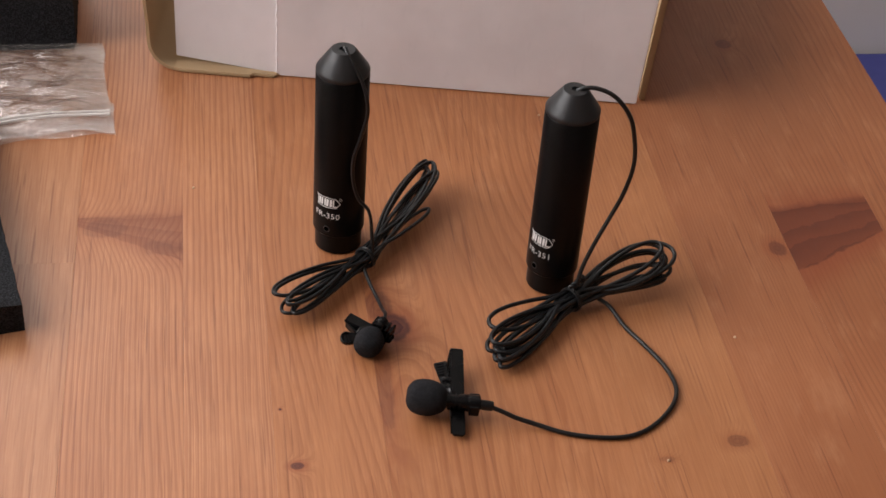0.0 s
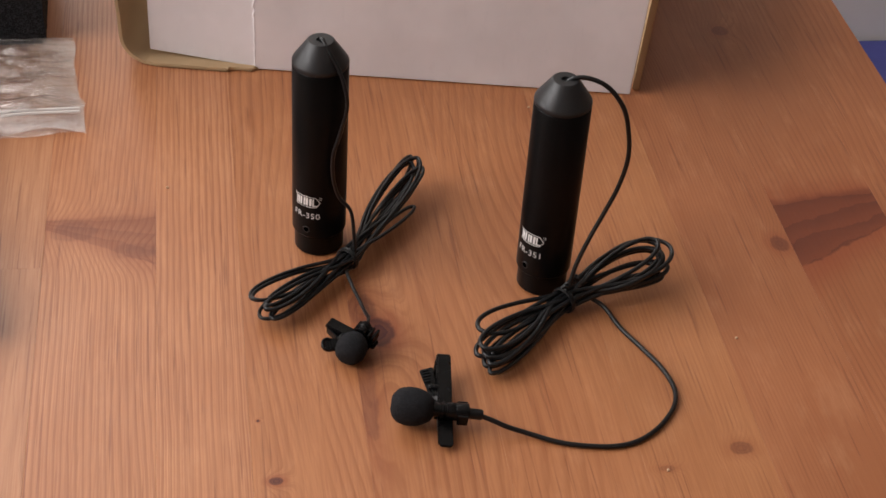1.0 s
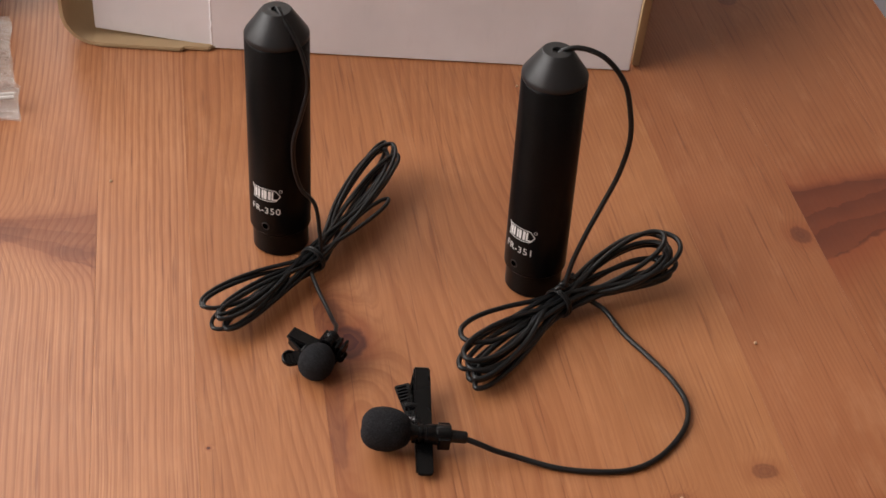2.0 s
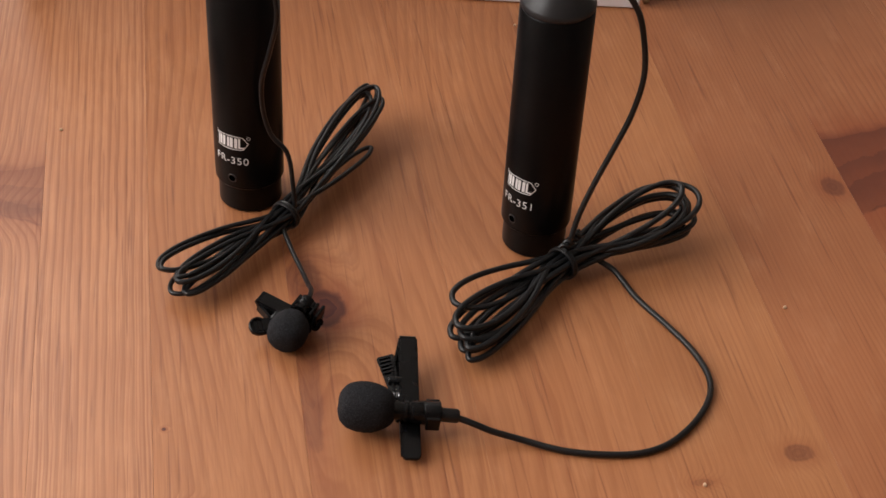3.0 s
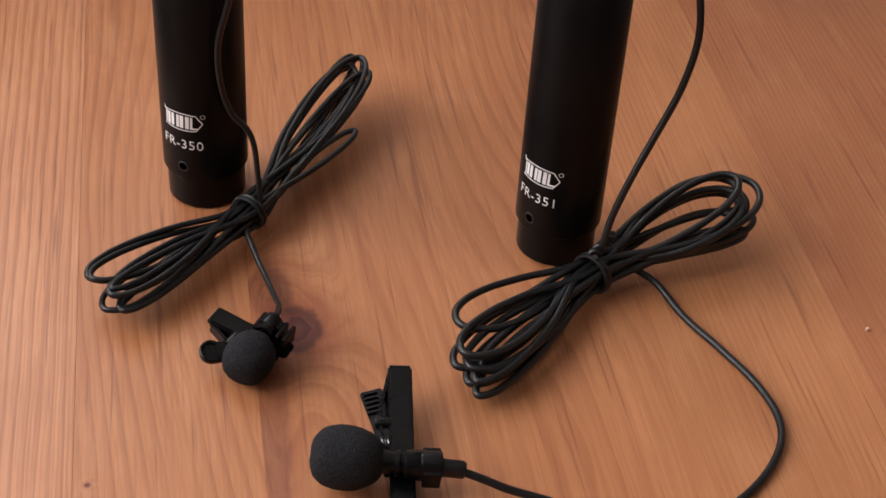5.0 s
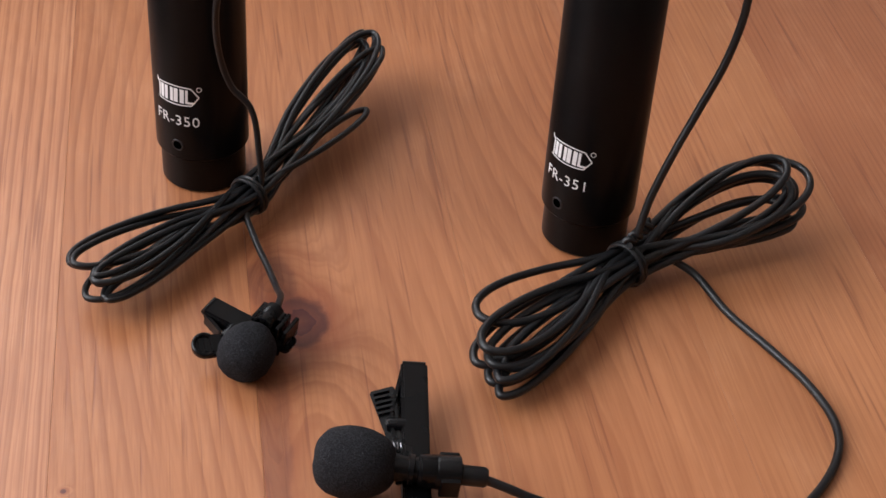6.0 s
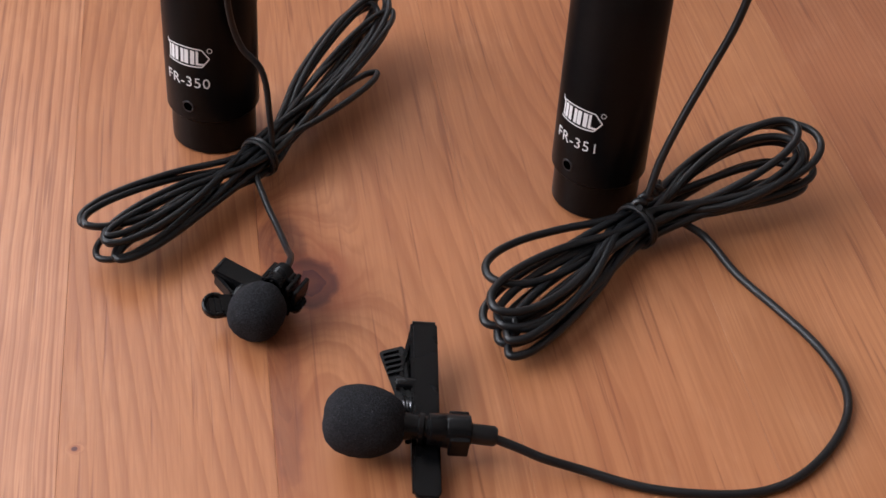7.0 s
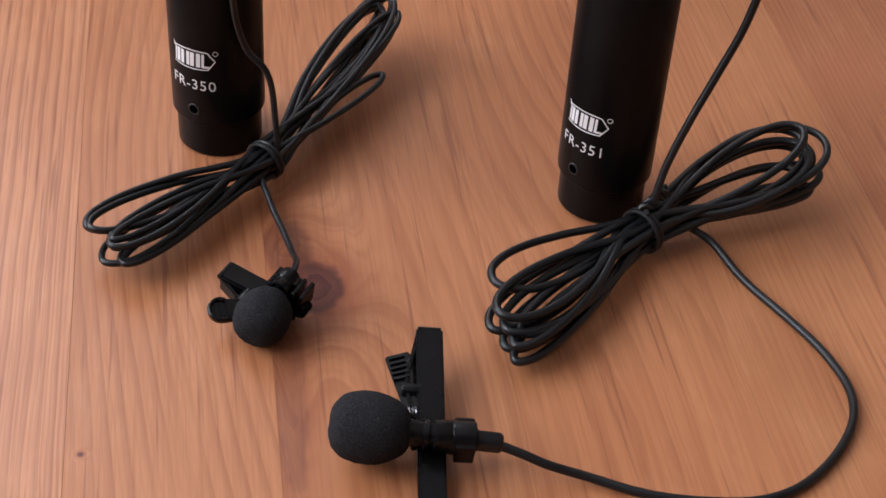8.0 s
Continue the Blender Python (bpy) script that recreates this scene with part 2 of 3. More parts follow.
def spline(pts, n=6):
    """Centripetal Catmull-Rom through the points."""
    p = [Vector(q) for q in pts]
    p = [2 * p[0] - p[1]] + p + [2 * p[-1] - p[-2]]
    out = []
    for i in range(1, len(p) - 2):
        a, b, c, d = p[i - 1 : i + 3]
        t = [0.0]
        for u, v in ((a, b), (b, c), (c, d)):
            t.append(t[-1] + max((v - u).length, 1e-7) ** 0.5)
        for s in range(n):
            q = t[1] + (t[2] - t[1]) * s / n

            def l(u, v, i0, i1):
                return u + (v - u) * ((q - t[i0]) / (t[i1] - t[i0]))

            a1, a2, a3 = l(a, b, 0, 1), l(b, c, 1, 2), l(c, d, 2, 3)
            out.append(l(l(a1, a2, 0, 2), l(a2, a3, 1, 3), 1, 2))
    out.append(p[-2])
    return out


def tube_bm(path, r, sides=10, bm=None, cap=True):
    bm = bm or bmesh.new()
    up = Vector((0.01, 0.02, 1)).normalized()
    rings = []
    for i, p in enumerate(path):
        d = (path[min(i + 1, len(path) - 1)] - path[max(i - 1, 0)]).normalized()
        side = d.cross(up)
        if side.length < 1e-4:
            side = d.orthogonal()
        side.normalize()
        up = side.cross(d).normalized()
        rr = r(i / (len(path) - 1)) if callable(r) else r
        rings.append([bm.verts.new(p + rr * (math.cos(a) * side + math.sin(a) * up)) for a in (2 * math.pi * k / sides for k in range(sides))])
    for a, b in zip(rings, rings[1:]):
        for i in range(sides):
            bm.faces.new((a[i], a[(i + 1) % sides], b[(i + 1) % sides], b[i]))
    if cap:
        bm.faces.new(rings[0][::-1])
        bm.faces.new(rings[-1])
    bmesh.ops.recalc_face_normals(bm, faces=bm.faces)
    return bm


def slab_bm(outline, t, m=None, bevel=0.0):
    """A plate of thickness t with the given outline in its own xy plane."""
    bm = bmesh.new()
    vs = [bm.verts.new((x, y, 0)) for x, y in outline]
    f = bm.faces.new(vs)
    r = bmesh.ops.extrude_face_region(bm, geom=[f])
    bmesh.ops.translate(bm, vec=(0, 0, t), verts=[v for v in r["geom"] if isinstance(v, bmesh.types.BMVert)])
    bmesh.ops.recalc_face_normals(bm, faces=bm.faces)
    if bevel:
        bmesh.ops.bevel(bm, geom=list(bm.edges), offset=bevel, segments=2, affect="EDGES")
    if m:
        bmesh.ops.transform(bm, matrix=m, verts=bm.verts)
    return bm


# ---------------------------------------------------------------- room
FLOOR_Z = -0.74
X0, X1, Y0, Y1, TOP = -1.50, 3.20, -3.60, 1.33, 1.90


def structure(name, bm, mat, label, category):
    return tagged(part(name, bm, mat, smooth=False), label, category, kind="structure")


def window_unit(name, m, w, h):
    """A white frame with a clear pane; m: the middle of the sill, x across."""
    win = tagged(empty(name), "white framed window with one clear pane", "window", kind="structure")
    win.matrix_world = m
    fr = bmesh.new()
    for a, b in (((0, 0), (1, 0.04)), ((0, 0.96), (1, 1)), ((0, 0.04), (0.035, 0.96)), ((0.965, 0.04), (1, 0.96))):
        box_bm(((a[0] - 0.5) * w, -0.03, a[1] * h), ((b[0] - 0.5) * w, 0.03, b[1] * h), bm=fr)
    part("window_frame", fr, WALL_PAINT, win, smooth=False)
    pane = part("pane", box_bm((-0.465 * w, -0.003, 0.04 * h), (0.465 * w, 0.003, 0.96 * h)), GLASS, win, smooth=False)
    pane.visible_shadow = False


structure("floor", box_bm((X0, Y0, FLOOR_Z - 0.1), (X1, Y1, FLOOR_Z)), FLOOR_LAMINATE, "brown wood-effect floor under the table", "floor")
structure("ceiling", box_bm((X0 - 0.15, Y0 - 0.15, TOP), (X1 + 0.15, Y1 + 0.15, TOP + 0.1)), CEILING_PAINT, "plain white painted ceiling", "ceiling")
# south and east walls are unseen, darkened to keep reflections in the tubes low
structure("wall_south", box_bm((X0 - 0.15, Y0 - 0.15, FLOOR_Z - 0.1), (X1 + 0.15, Y0, TOP)), DARK_WALL_PAINT, "plain unseen wall, darkened to hold down bounced light", "wall")
structure("wall_east", box_bm((X1, Y0, FLOOR_Z - 0.1), (X1 + 0.15, Y1, TOP)), DARK_WALL_PAINT, "plain unseen wall, darkened to hold down bounced light", "wall")
ww = box_bm((X0 - 0.15, Y0, FLOOR_Z - 0.1), (X0, WIN_Y0, TOP))
box_bm((X0 - 0.15, WIN_Y1, FLOOR_Z - 0.1), (X0, Y1, TOP), bm=ww)
box_bm((X0 - 0.15, WIN_Y0, FLOOR_Z - 0.1), (X0, WIN_Y1, WIN_Z0), bm=ww)
box_bm((X0 - 0.15, WIN_Y0, WIN_Z1), (X0, WIN_Y1, TOP), bm=ww)
structure("wall_west", ww, WALL_PAINT, "white painted wall with a wide window", "wall")
wn_bm = box_bm((X0 - 0.15, Y1, FLOOR_Z - 0.1), (NIN_X0, Y1 + 0.15, TOP))
box_bm((NIN_X1, Y1, FLOOR_Z - 0.1), (X1 + 0.15, Y1 + 0.15, TOP), bm=wn_bm)
box_bm((NIN_X0, Y1, FLOOR_Z - 0.1), (NIN_X1, Y1 + 0.15, WIN_Z0), bm=wn_bm)
box_bm((NIN_X0, Y1, WIN_Z1), (NIN_X1, Y1 + 0.15, TOP), bm=wn_bm)
structure("wall_north", wn_bm, WALL_PAINT, "white painted wall with a window behind the table", "wall")
window_unit("window_1", pose(X0 - 0.1, (WIN_Y0 + WIN_Y1) / 2, WIN_Z0, 0, 0, 90), WIN_Y1 - WIN_Y0, WIN_Z1 - WIN_Z0)
window_unit("window_2", pose((NIN_X0 + NIN_X1) / 2, Y1 + 0.1, WIN_Z0), NIN_X1 - NIN_X0, WIN_Z1 - WIN_Z0)

# blue mat on the floor by the wall
mat_bm = box_bm((0.55, 0.85, FLOOR_Z), (1.75, 1.325, FLOOR_Z + 0.02), 0.008, 3)
tagged(part("floor_mat", mat_bm, BLUE_CLOTH), "blue woven mat on the floor against the white wall", "mat")

# ---------------------------------------------------------------- table
EDGES = [-0.58, -0.535, -0.492, -0.447, -0.403, -0.360, -0.317, -0.274, -0.231, -0.187, -0.1447, -0.1135, -0.0747, -0.029, 0.017, 0.061, 0.1047, 0.150, 0.1865]
TY0, TY1, THICK = -0.52, 0.70, 0.028
KNOTS = {
    9: ((-0.1640, 0.0410, 0.020, 0.0100, 0.50, (-0.26, 0.62)), (-0.1530, 0.0285, 0.0085, 0.0050, 0.22, None), (-0.1760, 0.0420, 0.0085, 0.0060, 0.30, None),),
    11: ((-0.1106, -0.0664, 0.0005, 0.0005, 1.0, None), (-0.1060, -0.0945, 0.0022, 0.0016, 0.9, None), (-0.110, 0.30, 0.006, 0.008, 0.8, None)),
    12: ((-0.0650, -0.0246, 0.0062, 0.0076, 1.0, None), (-0.0720, -0.050, 0.0030, 0.030, 0.42, None), (-0.0700, -0.0115, 0.0055, 0.0090, 0.50, None)),
    14: ((0.052, -0.0930, 0.004, 0.003, 0.5, None), (0.0245, -0.100, 0.0030, 0.0012, 0.3, None)),
    15: ((0.1000, 0.0160, 0.0036, 0.0048, 0.62, None), (0.0800, 0.171, 0.003, 0.006, 0.5, None)),
    16: ((0.1270, 0.0300, 0.0225, 0.0172, 1.0, (0.345, -0.27)), (0.121, 0.178, 0.004, 0.004, 0.5, None)),
}
# ring frequency, swirl, line strength, light and dark tone of each strip of boards
TAN, RED, MID = ((0.54, 0.255, 0.125), (0.46, 0.200, 0.092)), ((0.385, 0.150, 0.065), (0.31, 0.110, 0.045)), ((0.46, 0.200, 0.084), (0.39, 0.156, 0.062))
PALE = ((0.50, 0.250, 0.130), (0.43, 0.200, 0.098))
STYLE = {8: (150, 6, 0.25, PALE), 9: (430, 6, 0.70, TAN), 10: (400, 3, 0.85, TAN), 11: (280, 14, 0.62, MID), 12: (240, 18, 0.66, MID), 13: (170, 18, 0.55, MID), 14: (640, 14, 0.42, MID), 15: (700, 8, 0.66, RED), 16: (420, 9, 0.70, RED), 17: (300, 12, 0.80, RED)}
JOINTS = {8: (0.0209, -0.36), 9: (-0.09 - 0.25, 0.43), 10: (0.36,), 11: (-0.31,), 12: (0.24,), 13: (-0.22, 0.41), 14: (0.27,), 15: (-0.27,), 16: (0.35,), 17: (-0.18, 0.31)}
table = tagged(empty("table", (0, 0, FLOOR_Z)), "reddish-stained solid pine table with knots and a satin varnish", "table")
PINE = wood_material("stained_pine")


def board_between(i, y0, y1, mat):
    bm = box_bm((EDGES[i] + 0.00001, y0 + 0.00001, -THICK), (EDGES[i + 1] - 0.00001, y1 - 0.00001, 0), 0.00007, 1)
    ob = part("board", bm, mat, table, smooth=False)
    ob.location = (0, 0, -FLOOR_Z)
    return ob


def table_frame():
    x0, x1 = EDGES[0], EDGES[-1]
    for sx in (x0 + 0.03, x1 - 0.10):
        for sy in (TY0 + 0.03, TY1 - 0.10):
            bm = box_bm((sx, sy, 0), (sx + 0.07, sy + 0.07, -FLOOR_Z - THICK), 0.004)
            part("leg", bm, PINE, table)
    for a, b in (((x0 + 0.10, TY0 + 0.04), (x1 - 0.10, TY0 + 0.06)), ((x0 + 0.10, TY1 - 0.06), (x1 - 0.10, TY1 - 0.04)), ((x0 + 0.04, TY0 + 0.10), (x0 + 0.06, TY1 - 0.10)), ((x1 - 0.06, TY0 + 0.10), (x1 - 0.04, TY1 - 0.10))):
        part("apron", box_bm((*a, -FLOOR_Z - THICK - 0.09), (*b, -FLOOR_Z - THICK), 0.002), PINE, table)


table_frame()


# ---------------------------------------------------------------- lavalier microphones
BODY_R, SLEEVE_R, STEP_Z, SHOULDER_Z, TOP_Z = 0.0103, 0.0094, 0.0090, 0.0823, 0.0910


def wrap(bm, axis, r, angle, z):
    """Bends a flat drawing (x along the girth, y up, metres) round an upright cylinder."""
    for v in bm.verts:
        a = angle + v.co.x / r
        rr = r + v.co.z
        v.co = Vector((axis[0] + rr * math.cos(a), axis[1] + rr * math.sin(a), z + v.co.y))
    return bm


def lettering_bm(text, size):
    cu = bpy.data.curves.new("lettering", "FONT")
    cu.body, cu.size, cu.align_x, cu.align_y, cu.extrude, cu.resolution_u = text, size, "CENTER", "CENTER", 0.00003, 3
    cu.space_character, cu.offset = 1.09, -0.00002
    ob = new("lettering", cu)
    dg = bpy.context.evaluated_depsgraph_get()
    me = bpy.data.meshes.new_from_object(ob.evaluated_get(dg))
    bm = bmesh.new()
    bm.from_mesh(me)
    bpy.data.objects.remove(ob)
    bpy.data.meshes.remove(me)
    return bm


def emblem_bm():
    """A plain emblem: three upright blocks in a pointed band outline, and a small ring."""
    bm = bmesh.new()

    def poly(pts):
        vs = [bm.verts.new((x * 0.00095, y * 0.001, 0.00004)) for x, y in pts]
        bm.faces.new(vs)

    def bar(x0, y0, x1, y1, w):
        d = Vector((x1 - x0, y1 - y0)).normalized() * w / 2
        poly([(x0 - d.y, y0 + d.x), (x0 + d.y, y0 - d.x), (x1 + d.y, y1 - d.x), (x1 - d.y, y1 + d.x)])

    for cx, wd in ((-4.3, 0.5), (-3.4, 0.9), (-2.2, 0.9), (-0.7, 0.8), (0.4, 1.0), (1.9, 1.0), (3.0, 0.6)):
        bar(cx, -1.75, cx + 0.15, 1.75, wd)
    bar(3.0, -1.5, 4.6, -1.5, 0.5)
    n = 10
    for i in range(n):
        a, b = -5.0 + 9.2 * i / n, -5.0 + 9.2 * (i + 1) / n
        for s in (1, -1):
            bar(a, s * (2.35 - 0.012 * a * a), b, s * (2.35 - 0.012 * b * b), 0.28)
    bar(4.2, 2.15, 5.9, 0.0, 0.28)
    bar(5.9, 0.0, 4.2, -2.15, 0.28)
    bar(-5.0, 2.9, -4.3, 1.6, 0.3)
    for i in range(10):
        a, b = 2 * math.pi * i / 10, 2 * math.pi * (i + 1) / 10
        bar(6.0 + 0.55 * math.cos(a), 2.0 + 0.55 * math.sin(a), 6.0 + 0.55 * math.cos(b), 2.0 + 0.55 * math.sin(b), 0.16)
    bmesh.ops.subdivide_edges(bm, edges=bm.edges, cuts=1)
    return bm


def preamp(parent, axis, angle, face, text):
    """The upright cylinder with a conical cap, a stepped sleeve and its print."""
    x, y = axis
    at = Matrix.Translation((x, y, 0))
    body = part("housing", lathe_bm([(BODY_R - 0.0005, STEP_Z), (BODY_R, STEP_Z + 0.0006), (BODY_R, SHOULDER_Z - 0.0016), (BODY_R - 0.0003, SHOULDER_Z - 0.0012)], 64, at), BLACK_ANODISED, parent, "satin black anodised tube")
    part("cap", lathe_bm([(BODY_R - 0.0005, SHOULDER_Z - 0.0013), (BODY_R - 0.00045, SHOULDER_Z - 0.0007), (BODY_R, SHOULDER_Z - 0.0004), (BODY_R, SHOULDER_Z + 0.0004), (BODY_R - 0.0003, SHOULDER_Z + 0.0010), (0.0050, TOP_Z - 0.0004), (0.0045, TOP_Z), (0.0016, TOP_Z), (0.0014, TOP_Z - 0.001), (0, TOP_Z - 0.001)], 64, at), BLACK_CAP, body, "conical black metal cap")
    part("sleeve", lathe_bm([(0, 0), (SLEEVE_R - 0.0006, 0), (SLEEVE_R, 0.0006), (SLEEVE_R, STEP_Z + 0.0004), (0.002, STEP_Z + 0.0004)], 64, at), BLACK_ANODISED, body, "narrower black connector sleeve")
    hole_at = at @ Matrix.Rotation(angle, 4, "Z") @ Matrix.Translation((BODY_R - 0.0003, 0, 0.0130)) @ Matrix.Rotation(radians(90), 4, "Y")
    # no hole is cut: black disc paints its shade, paler ring its glinting rim
    part("hole_rim", lathe_bm([(0.0010, 0.0002), (0.0011, 0.00046), (0.00135, 0.00046), (0.0015, 0.0002)], 24, hole_at), BLACK_CAP, body, "thin rim of the screw hole")
    part("screw_hole", lathe_bm([(0, 0.00036), (0.00112, 0.00036), (0.00112, 0.0002), (0, 0.0002)], 24, hole_at), BLACK_HOLE, body, "black disc for the shade inside the small screw hole")
    part("emblem", wrap(emblem_bm(), axis, BODY_R + 0.00002, face, 0.0262), WHITE_INK, body, "white printed maker's emblem", smooth=False)
    part("lettering", wrap(lettering_bm(text, 0.0036), axis, BODY_R + 0.00003, face, 0.0196), WHITE_INK, body, "white printed model number " + text, smooth=False)
    return body


def lobe(tie, angle, length, width, z_tip, a, b, n=12):
    """One side of a cable turn: a drop-shaped loop that leaves the tie at a and returns to it at b."""
    d = Vector((math.cos(radians(angle)), math.sin(radians(angle)), 0))
    s = Vector((-d.y, d.x, 0))
    c = Vector((tie[0], tie[1], 0))
    ctrl = [a, c + d * 0.45 * length + s * 0.6 * width, c + d * 1.375 * length + s * 4.5 * width, c + d * 1.375 * length - s * 4.5 * width, c + d * 0.45 * length - s * 0.6 * width, b]
    for i in (1, 4):
        ctrl[i].z = 0.5 * (a.z + z_tip)
    for i in (2, 3):
        ctrl[i].z = z_tip * 1.15
    out = []
    for i in range(2, n - 1):
        t = i / n
        q = sum((ctrl[k] * (math.comb(5, k) * t ** k * (1 - t) ** (5 - k)) for k in range(6)), Vector())
        q.z = max(q.z, 0.0012)
        out.append(q)
    return out


def coil_path(tie, across, turns):
    """Hanked cable: turns of a left and a right lobe, held together at the tie."""
    u = Vector((math.cos(radians(across)), math.sin(radians(across)), 0))
    slots = []
    for row in range(3):
        for k in range(4):
            slots.append(Vector((tie[0], tie[1], 0)) + u * ((k - 1.5) * 0.0019 + (row % 2) * 0.0007) + Vector((0, 0, 0.0042 + row * 0.0019)))
    order = random.Random(int(abs(tie[0]) * 1e5)).sample(range(12), 12)
    pts = []
    for i, (la, ll, lw, lz, ra, rl, rw, rz) in enumerate(turns):
        a, b, c = (slots[order[(2 * i + j) % 12]] for j in range(3))
        pts += [a] + lobe(tie, la, ll, lw, lz, a, b) + [b] + lobe(tie, ra, rl, rw, rz, b, c)
    return pts


def cable_tie(parent, tie, across, rx, rz, twist):
    """A wire tie wound twice round the hank, with its ends twisted."""
    u = Vector((math.cos(radians(across)), math.sin(radians(across)), 0))
    w = Vector((u.y, -u.x, 0))
    c = Vector((tie[0], tie[1], 0.0062))
    path = []
    for i in range(49):
        a = radians(i * 360 * 2.2 / 48 - 60)
        path.append(c + u * rx * math.cos(a) + Vector((0, 0, rz * math.sin(a))) + w * (0.0022 * i / 48 - 0.0011))
    bm = tube_bm(path, 0.00055, 8)
    if twist:
        for ph in (0, math.pi):
            end = c + Vector((0, 0, rz + 0.0012)) - w * 0.0012
            tw = [end + w * 0.0075 * (i / 20) + Vector((0, 0, 0.0016 * i / 20)) + u * (0.0008 * math.cos(ph + i * 0.7) + 0.0003 * i / 20) + Vector((0, 0, 0.0008 * math.sin(ph + i * 0.7))) for i in range(21)]
            tube_bm(tw, 0.00068, 8, bm)
    part("cable_tie", bm, BLACK_RUBBER, parent, "black wire tie round the hank")


def windscreen(parent, m, length, radius):
    """Foam ball on the capsule, axis along m's x, its mouth towards +x."""
    prof = []
    for i in range(25):
        a = math.pi * i / 24
        sx, sr = -math.cos(a), math.sin(a) ** 0.64
        back = 1.0 + 0.10 * max(sx, 0)
        prof.append((radius * sr * (1 - 0.03 * sx), length * sx * back * (0.93 if sx > 0 else 1.0)))
    prof[0], prof[-1] = (0, prof[0][1]), (0, prof[-1][1])
    bm = lathe_bm(prof, 48, m @ Matrix.Rotation(radians(90), 4, "Y"))
    for v in bm.verts:
        q = v.co * 900
        v.co += (v.co - m.translation).normalized() * (0.00018 * noise.noise(q) + 0.0002 * noise.noise(q * 0.25))
    return part("windscreen", bm, WIND_FOAM, parent, "round black foam windscreen")


def capsule(parent, m, length):
    turn = m @ Matrix.Rotation(radians(90), 4, "Y")
    s = length
    g, sleeve = (1.1, 0.0046) if s > 0.015 else (0.62, 0.0026)
    rings = [(0.0023, 0.0090), (0.0023, 0.0097), (0.0028, 0.0099), (0.0028, 0.0107), (0.0023, 0.0109), (0.0023, 0.0114), (0.0029, 0.0116)] if s > 0.015 else []
    cap_ = part("capsule", lathe_bm([(0, 0.004), (0.0026 * g, 0.004), (0.0027 * g, 0.0045), *rings, (0.0029 * g, s - 0.004), (0.0028 * g, s - 0.0032), (0.0018 * g, s), (0, s)], 32, turn), BLACK_PLASTIC, parent, "small black capsule barrel")
    part("strain_relief", lathe_bm([(0, s - 0.001), (0.0017 * g, s - 0.001), (0.0017 * g, s + sleeve - 0.0006), (0.0013 * g, s + sleeve), (0, s + sleeve)], 20, turn), BLACK_RUBBER, cap_, "black rubber cable sleeve")
    return cap_


